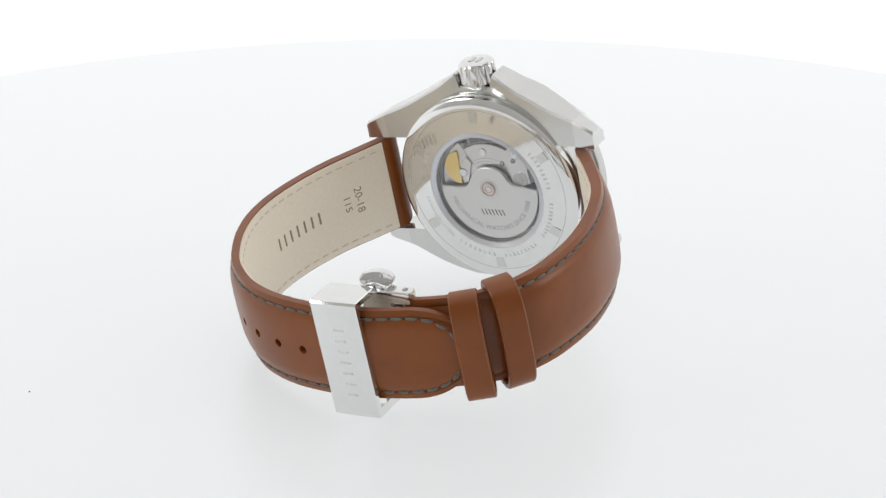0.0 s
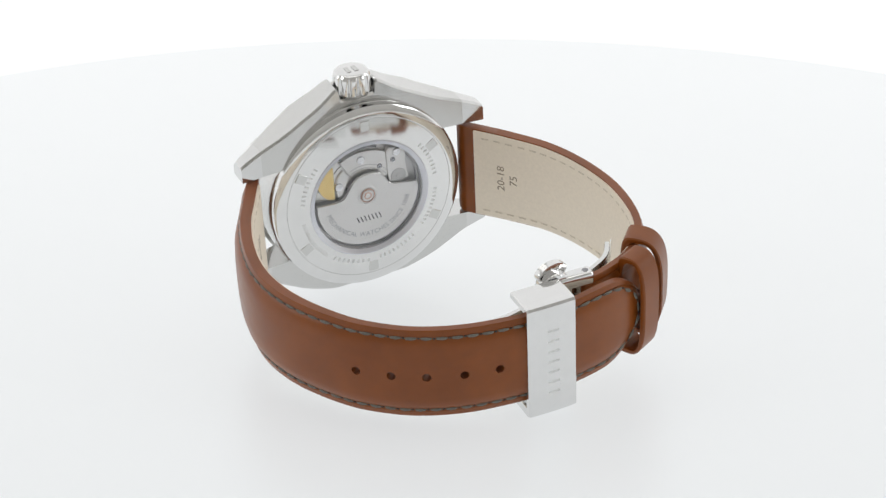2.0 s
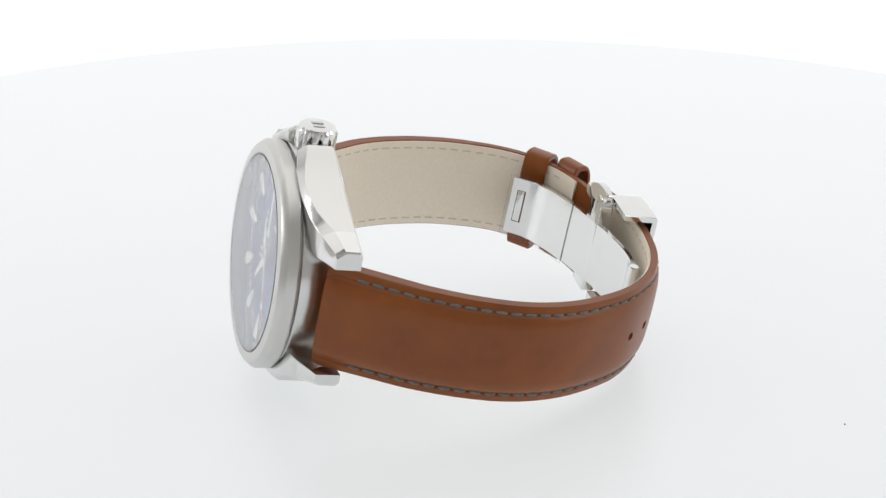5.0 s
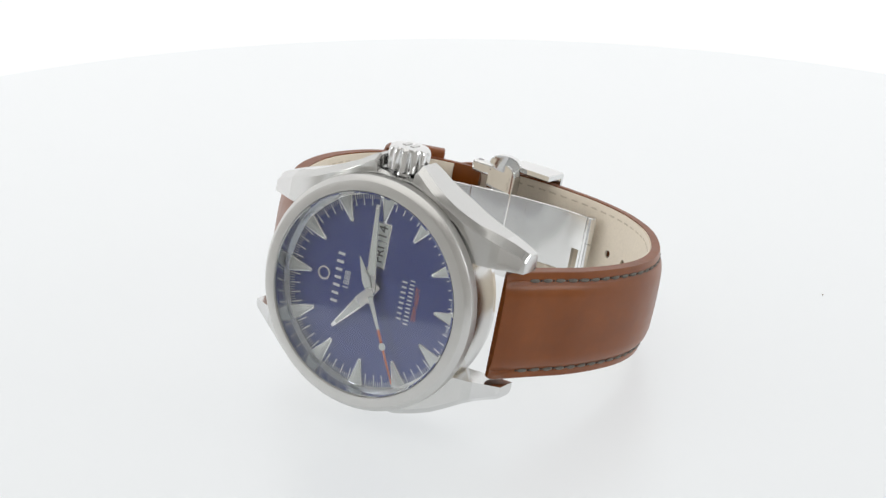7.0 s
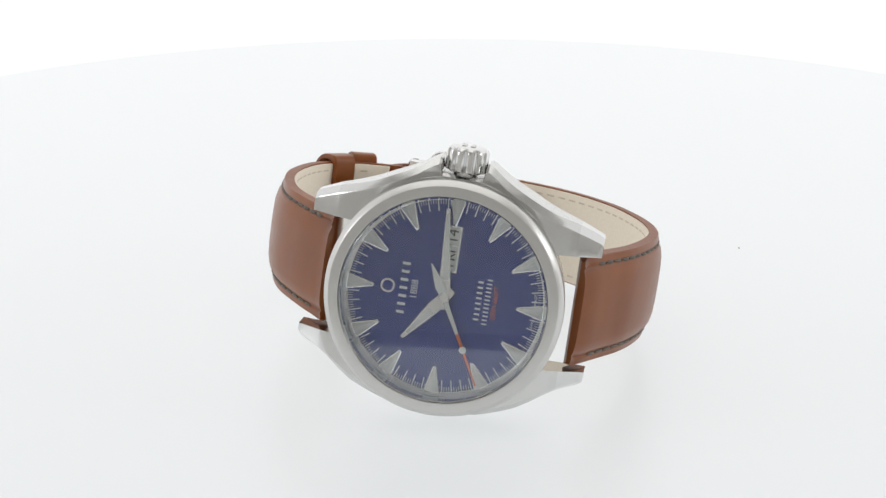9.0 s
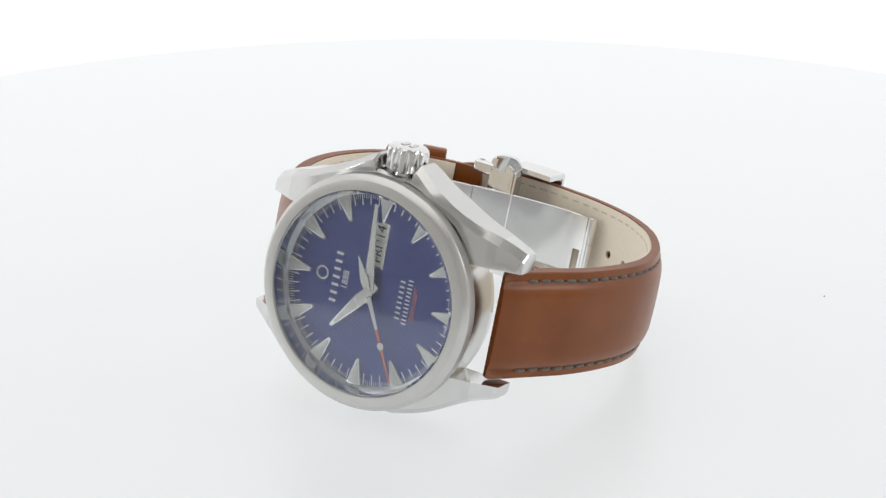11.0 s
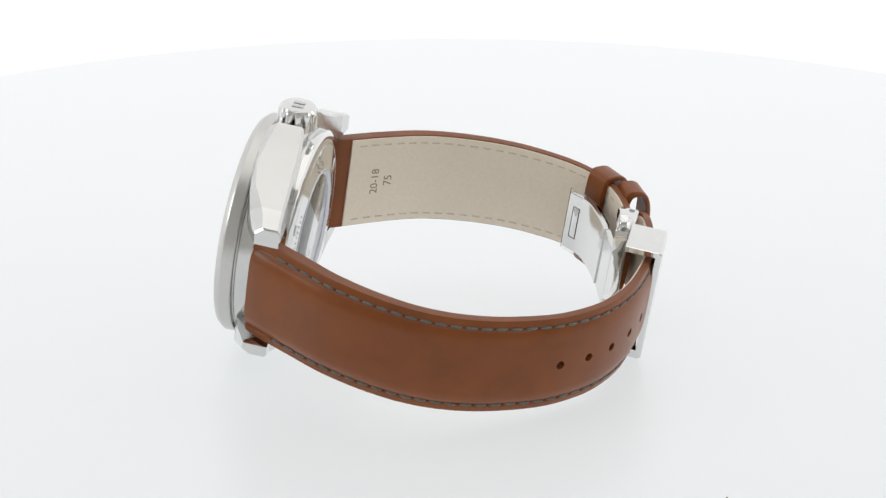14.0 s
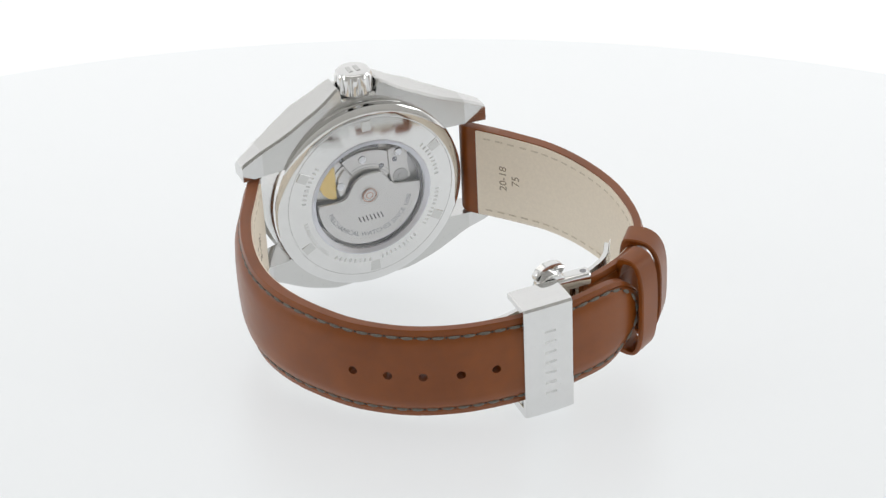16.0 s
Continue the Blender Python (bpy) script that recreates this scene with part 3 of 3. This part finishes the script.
lay("maker_name", bars(10.4, 1.4, 7, 0.34), on_dial(-7.6, 0.3), WHITE_PRINT, dial, "white printed maker's name")
lay("year", letters("1888", 1.25), on_dial(-5.6, 0.3), WHITE_PRINT, dial, "white printed 1888")
lay("model_name", bars(7.8, 1.0, 8, 0.36), on_dial(6.0, 0.2), WHITE_PRINT, dial, "white printed model name")
lay("movement_name", bars(8.8, 0.95, 12, 0.38), on_dial(7.55, 0.2), WHITE_PRINT, dial, "white printed movement name")
lay("depth_rating", letters("200M-660FT", 0.85), on_dial(8.95, 0.2), ORANGE, dial, "orange printed depth rating")
lay("origin", letters("SWISS", 0.55), lambda u, v, h: clock(187.5 - math.degrees(u / 16.2), 16.2 - v, 0.02 + h), WHITE_PRINT, dial)
lay("origin", letters("MADE", 0.55), lambda u, v, h: clock(172.5 - math.degrees(u / 16.2), 16.2 - v, 0.02 + h), WHITE_PRINT, dial)
part("emblem", lathe([(0.95, 0.02), (0.95, 0.3), (1.3, 0.3), (1.3, 0.02)], 40, "z", (-10.4, 0.3, 0)), POLISHED, dial, "applied steel ring emblem")

# day and date window
win = part("calendar_window", box(-1.45, 1.45, 4.4, 12.9, 0.0, 0.10, 0.04, 1), POLISHED, dial, "day and date window with steel frame")
part("day_disc", box(-1.15, 1.15, 4.7, 9.2, 0.11, 0.14), LUME, win, "white day disc")
part("date_disc", box(-1.15, 1.15, 9.5, 12.6, 0.11, 0.14), LUME, win, "white date disc")
lay("day_letters", letters("FRI", 1.7), lambda u, v, h: (-v, 7.0 + u, 0.15 + h), INK, win, "FRI")
lay("date_numerals", letters("14", 1.8), lambda u, v, h: (-v, 11.05 + u, 0.15 + h), INK, win, "14")

# index lume
LUME_IDX = finish(loft([[(13.2, -0.2, 0.42), (13.2, 0.2, 0.42), (13.2, 0.05, 0.57), (13.2, -0.05, 0.57)],
                        [(17.6, -1.3, 0.50), (17.6, 1.3, 0.50), (17.6, 0.4, 0.82), (17.6, -0.4, 0.82)]]), "lume", LUME, 20)
for ob in [o for o in dial.children if o.name.startswith("hour_index")]:
    part("lume_fill", LUME_IDX, None, ob)

# ---- movement behind the glass
movement = wpart("movement", lathe([(0, -6.3), (12.2, -6.3), (12.2, -5.9), (0, -5.9)], 64), STEEL_MID, None, "automatic movement under the case back glass")


def ring_sector(r0, r1, a0, a1, z0, z1, steps=40, bevel=0.08):
    pts = [(r1 * math.cos(math.radians(a0 + (a1 - a0) * i / steps)), r1 * math.sin(math.radians(a0 + (a1 - a0) * i / steps))) for i in range(steps + 1)]
    pts += [(r0 * math.cos(math.radians(a1 - (a1 - a0) * i / steps)), r0 * math.sin(math.radians(a1 - (a1 - a0) * i / steps))) for i in range(steps + 1)]
    return prism(pts, z0, z1, bevel, 1)


part("bridge", ring_sector(4.2, 9.3, 58, 150, -7.0, -6.3), MOVEMENT, movement, "grained steel bridge")
part("bridge", ring_sector(3.8, 8.6, 30, 57.5, -6.95, -6.3), MOVEMENT, movement, "grained steel bridge")
part("bridge", ring_sector(8.7, 11.0, 40, 57, -6.8, -6.3), MOVEMENT, movement, "grained steel bridge")
part("bridge", ring_sector(5.0, 11.0, 2, 29, -6.6, -6.3), MOVEMENT, movement, "grained steel bridge")
part("bridge", prism([(-4.75, 8.3), (-5.6, 9.0), (-8.2, 8.2), (-9.1, 7.3), (-9.0, 5.6), (-8.7, 4.6), (-9.5, 1.2), (-5.2, 0.8), (-5.0, 3.0)], -7.3, -6.3, 0.15, 1), MOVEMENT, movement, "grained steel bridge with a waisted edge")
# fine turned grooves round the bearing
for r in (5.55, 6.2):
    part("turned_groove", ring_sector(r, r + 0.14, 62, 150, -7.03, -6.9, 40, 0.0), STEEL_MID, movement)
half = [(6.1 + 3.7 * math.cos(math.radians(q)), 3.9 + 3.6 * math.sin(math.radians(q))) for q in range(-84, 89, 8)]
part("balance_wheel", prism([(x, y) for x, y in half], -7.2, -6.9, 0.08, 1), GOLD, movement, "gilt balance wheel")
part("balance_cock", prism([(6.0, 0.7), (6.3, 2.2), (5.9, 5.0), (4.6, 6.6), (3.4, 5.2), (4.3, 2.6), (4.9, 0.9)], -7.35, -6.9, 0.12, 1), MOVEMENT, movement)
part("barrel_wheel", lathe([(0, -7.55), (0.5, -7.55), (0.6, -7.42), (1.55, -7.4), (1.75, -7.2), (0, -7.2)], 30, "z", (-7.2, 2.1, 0)), STEEL_MID, movement)
for i in range(15):
    a = math.radians(72 + i * 2.5)
    part("gear_tooth", moved(box(-0.13, 0.13, -0.4, 0.4, -6.95, -6.4), Matrix.Translation(mm(10.2 * math.cos(a), 10.2 * math.sin(a), 0)) @ Matrix.Rotation(a - math.pi / 2, 4, "Z")), STEEL_DARK, movement)
SCREW = finish(joined(lathe([(0, -0.28), (0.75, -0.25), (0.85, -0.1), (0.85, 0.1), (0, 0.1)], 24), box(-0.75, 0.75, -0.1, 0.1, -0.3, -0.2)), "screw", POLISHED)
for x, y, z in ((0.55, 7.6, -7.0), (5.7, 3.1, -7.35), (-7.0, 7.6, -7.3)):
    ob = part("screw", SCREW, None, movement)
    ob.location = mm(x, y, z)
JEWEL = finish(lathe([(0, -0.1), (0.5, -0.1), (0.58, 0.1), (0, 0.1)], 18), "jewel", STEEL_DARK)
for x, y, z in ((-3.4, 5.2, -7.02), (-6.2, 6.1, -7.32), (4.9, 8.8, -6.82)):
    ob = part("jewel", JEWEL, None, movement)
    ob.location = mm(x, y, z)

rotor_outline = [(11.0 * math.cos(math.radians(a)), 11.0 * math.sin(math.radians(a))) for a in range(178, 361, 4)]
rotor_outline += [(10.9, 0.3), (7.4, 0.0), (5.6, 0.0), (4.6, 0.6), (3.9, 2.0), (3.1, 3.4), (1.8, 4.4), (0.3, 4.75), (-1.6, 4.7), (-3.1, 4.25), (-4.0, 3.0), (-4.7, 1.6), (-5.4, 0.95), (-7.5, 0.7)]
rotor = wpart("rotor", prism(rotor_outline, -8.15, -7.55, 0.12, 1), MOVEMENT, None, "engraved half-moon winding rotor", 25)
part("rotor_rim", ring_sector(9.9, 11.05, 181, 359, -8.22, -7.5), MOVEMENT, rotor)
part("bearing_ring", lathe([(1.38, -8.2), (1.38, -8.3), (1.52, -8.3), (1.52, -8.2)], 32), COPPER, rotor, "coppery bearing ring")
part("bearing_ring", lathe([(0.62, -8.3), (0.62, -8.4), (0.76, -8.4), (0.76, -8.3)], 32), COPPER, rotor, "coppery bearing ring")
part("bearing_cap", lathe([(0, -8.32), (1.15, -8.3), (1.25, -8.15), (1.9, -8.15), (1.9, -8.24), (2.15, -8.2), (2.2, -8.1), (0, -8.1)], 32), MOVEMENT, rotor)


def on_back(r0, deg, z, inward=True):
    """Lettering round the case back: deg is measured from the lower end (away from the crown), seen from behind."""
    def fn(u, v, h):
        if inward:
            a, r = math.radians(deg) + u / r0, r0 - v
        else:
            a, r = math.radians(deg) - u / r0, r0 + v
        return (-r * math.sin(a), -r * math.cos(a), z - h)
    return fn


lay("rotor_lettering", letters("MECHANICAL WATCHES SINCE 1888", 1.0), on_back(8.9, 0, -8.16), ENGRAVED, rotor, "engraved motto round the rotor", 0.02)
lay("rotor_signature", bars(5.6, 1.3, 7, 0.32), lambda u, v, h: (-u + 0.35 * v, -5.2 + v, -8.16 - h), INK, rotor, "dark signature on the rotor", 0.02)
wpart("movement_ring", lathe([(11.1, -7.4), (11.15, -6.2), (11.95, -6.2), (11.95, -8.7), (11.8, -8.7)], 96), CHAMFER, None, "satin movement ring")
lay("back_lettering", letters("STAINLESS STEEL", 0.95), on_back(14.6, -62, -9.46), ENGRAVED_FAINT, case_back, "engraved case back lettering", 0.02)
for deg, n in ((-115, 9), (-20, 8), (22, 9), (66, 10), (112, 9)):
    lay("back_lettering", bars(9.0, 0.9, n, 0.4), on_back(14.6, deg, -9.46), ENGRAVED_FAINT, case_back, "engraved case back lettering", 0.02)

# crown emblem
crown = [o for o in watch.children if o.name == "crown"][0]
lay("crown_emblem", bars(3.2, 2.2, 2, 0.5), lambda u, v, h: (-u, 26.72 + h, -4.05 + v), STEEL, crown, "raised emblem on the crown", 0.14)

# ---- strap loops
def loop(path, s, kind, out, width=5.2, wall=1.15, half=9.45, sewn=False):
    # a sewn loop runs between leather and lining, a free one round both
    th = thick_at(s, kind) + 0.5
    o0, o1 = -out, (th - 2.3 if sewn else th + 0.25)
    hw = width / 2
    bm = bmesh.new()

    def ring(h, d0, d1, r, n=20):
        # flat towards the wrist, oval outwards
        dm = d1 - 2.4
        pts = []
        for k in range(n * 2):
            a = math.pi * (k + 0.5) / n
            c, q = math.cos(a), math.sin(a)
            if q >= 0:
                y, d = h * math.copysign(abs(c) ** 0.42, c), dm + (d1 - dm) * abs(q) ** 0.42
            else:
                y, d = h * math.copysign(abs(c) ** 0.62, c), dm - (dm - d0) * abs(q) ** 0.75
            pts.append((y, d))
        return pts
    big = min(4.6, (o1 - o0) / 2 + wall - 0.1)
    inner = ring(half, o0, o1, big - 1.1)
    outer = ring(half + wall, o0 - wall, o1 + wall, big)
    rows = []
    for x, pts in ((-hw + 0.25, outer), (-hw, ring(half + wall - 0.25, o0 - wall + 0.25, o1 + wall - 0.25, big - 0.2)), (-hw, ring(half + 0.2, o0 - 0.2, o1 + 0.2, big - 0.9)), (-hw + 0.2, inner),
                   (hw - 0.2, inner), (hw, ring(half + 0.2, o0 - 0.2, o1 + 0.2, big - 0.9)), (hw, ring(half + wall - 0.25, o0 - wall + 0.25, o1 + wall - 0.25, big - 0.2)), (hw - 0.25, outer)):
        rows.append([bm.verts.new(mm(x, y, -d)) for y, d in pts])
    n = len(rows[0])
    for i in range(len(rows)):
        a, b = rows[i], rows[(i + 1) % len(rows)]
        for k in range(n):
            bm.faces.new((a[k], a[(k + 1) % n], b[(k + 1) % n], b[k]))
    return moved(bm, path.pose_at(s, 0))


wpart("strap_loop", loop(SHORT, near_s(SHORT, -30.6, -66.9), "short", 3.6, sewn=True), LEATHER, None, "tan leather strap loop")
wpart("strap_loop", loop(SHORT, near_s(SHORT, -36.0, -62.5), "short", 2.7), LEATHER, None, "tan leather strap loop")

# ---- clasp
cover_secs = []
for x, e in ((-14.2, 0.25), (-14.0, 0.0), (-11, -0.1), (-7.8, -0.1), (-4.7, 0.0), (-4.45, 0.25)):
    zt = -77.15 - 0.02 * (x + 9.4) + e
    h = 11.45 - e * 0.5
    cover_secs.append([(x, -h - 0.7, -70.2), (x, -h - 0.7, zt + 0.45), (x, -h - 0.35, zt), (x, h - 0.4, zt), (x, h, zt + 0.4), (x, h, -70.2),
                       (x, h - 1.0, -70.2), (x, h - 1.0, zt + 0.9), (x, -h + 1.0, zt + 0.9), (x, -h + 1.0, -70.2)])
clasp = wpart("clasp_cover", loft(cover_secs), POLISHED, None, "polished steel clasp cover", 20)
lay("cover_engraving", bars(15.6, 2.5, 7, 0.22), lambda u, v, h: (-9.4 + v, -0.8 + u, -77.24 - h), ENGRAVED_FAINT, clasp, "engraved maker's name", 0.03)
dome = [(-16.9, -8.6), (-10.7, -8.6)] + [(-13.8 + 3.1 * math.cos(math.radians(a)), 9.4 + 2.7 * math.sin(math.radians(a))) for a in range(0, 181, 15)]
hinge = wpart("clasp_hinge", prism(dome, -70.0, -67.3, 0.45, 3), POLISHED, None, "polished folding clasp hinge block")
part("hinge_arm", box(-21.3, -12.8, 8.3, 10.9, -70.5, -67.6, 0.7, 3), POLISHED, hinge, "polished hinge arm with pin holes")
part("pin_hole", lathe([(0, 10.7), (0.6, 10.7), (0.6, 10.94), (0, 10.94)], 20, "y", (-20.0, 0, -69.1)), STEEL_DARK, hinge)
part("pin_hole", lathe([(0.3, 10.7), (0.6, 10.7), (0.6, 10.94), (0.3, 10.94)], 20, "y", (-15.0, 0, -69.2)), STEEL_DARK, hinge)
oval = [(3.3 * math.cos(a), 1.75 * math.sin(a)) for a in [2 * math.pi * k / 32 for k in range(32)]]
push = wpart("push_button", moved(joined(prism(oval, -0.75, 0.75, 0.35, 3), box(-0.9, 0.9, -2.6, 0, -0.5, 0.5, 0.1, 1)),
                                  Matrix.Translation(mm(-13.6, 11.9, -68.0)) @ Matrix.Rotation(math.radians(13), 4, "Y")), POLISHED, None, "oval polished steel push button")
BLADE = Path(hung([(-31.0, -55.6), (-28.4, -59.6), (-23.5, -62.6), (-18.5, -64.7), (-8.0, -68.0), (-3.0, -69.2), (3.0, -69.6), (7.2, -68.8)]), 1)


def blade(s0, s1, h0, h1, t=0.8, lift=0.0):
    secs = []
    n = max(4, int((s1 - s0) / 1.2))
    for i in range(n + 1):
        s = s0 + (s1 - s0) * i / n
        secs.append([BLADE.place(s, -h0, lift), BLADE.place(s, -h0 + 0.15, lift - 0.12), BLADE.place(s, h1 - 0.15, lift - 0.12), BLADE.place(s, h1, lift), BLADE.place(s, h1, lift + t), BLADE.place(s, -h0, lift + t)])
    return loft(secs)


sa, sb = near_s(BLADE, -18.8, -64.6), near_s(BLADE, -7.4, -68.2)
fold = wpart("folding_blade", cut(blade(0, sa - 0.04, 6.2, 6.2), [moved(box(1.2, 3.0, -3.4, 3.6, -3, 3), BLADE.pose_at(0, 0))]), BLADE_STEEL, None, "satin curved steel clasp blade")
part("hinge_pin", moved(box(1.25, 2.75, -3.3, 3.5, -0.78, 0.0, 0.15, 2), BLADE.pose_at(0, 0)), BLADE_STEEL, fold)
fold2 = wpart("folding_blade", blade(sa + 0.04, sb - 0.04, 6.2, 6.2, 0.9, 0.25), BLADE_STEEL, None, "satin curved steel clasp blade")
fold3 = wpart("folding_blade", cut(blade(sb + 0.04, BLADE.length, 6.2, 6.2), [moved(box(-3.2, -1.4, -6.8, -1.0, -3, 3), BLADE.pose_at(BLADE.length, 0))]), BLADE_STEEL, None, "satin curved steel clasp blade")
part("hinge_barrel", moved(lathe([(0, 1.0), (1.05, 1.0), (1.05, 6.3), (0.9, 6.5), (0, 6.5)], 18, "y"), BLADE.pose_at(BLADE.length, 0, 0.4)), POLISHED, fold3)
part("hinge_barrel", moved(lathe([(0, -6.4), (1.0, -6.4), (1.0, 0.9), (0, 0.9)], 18, "y"), BLADE.pose_at(BLADE.length, 0, 0.4)), POLISHED, fold3)
PIN = finish(lathe([(0, 0.08), (0.45, 0.08), (0.5, -0.1), (0, -0.1)], 16), "pin", STEEL)
for s, y in ((sa + 1.0, 4.9), (sb - 1.2, 5.0), (sa + 1.2, -4.6), (sb - 1.4, -4.8)):
    ob = part("dowel_pin", PIN, None, fold2)
    ob.matrix_local = BLADE.pose_at(s, y, 1.22) @ Matrix.Rotation(math.pi, 4, "X")
wpart("protective_film", blade(-1.0, sa - 1.0, 7.4, 6.4, 0.08, 1.0), FILM, None, "clear plastic protective film on the clasp").visible_shadow = False
lay("blade_marking", bars(6.0, 0.9, 6, 0.5), lambda u, v, h: BLADE.place(near_s(BLADE, -24.5, -62) + u, v, 0.80 + h), ENGRAVED, fold, "", 0.02)


def motions():
    rows = [(t, pose(0, 0, 0, 0, 0, a)) for t, a in TURN]
    walk(watch, rows)
    walk(turntable, rows)


motions()
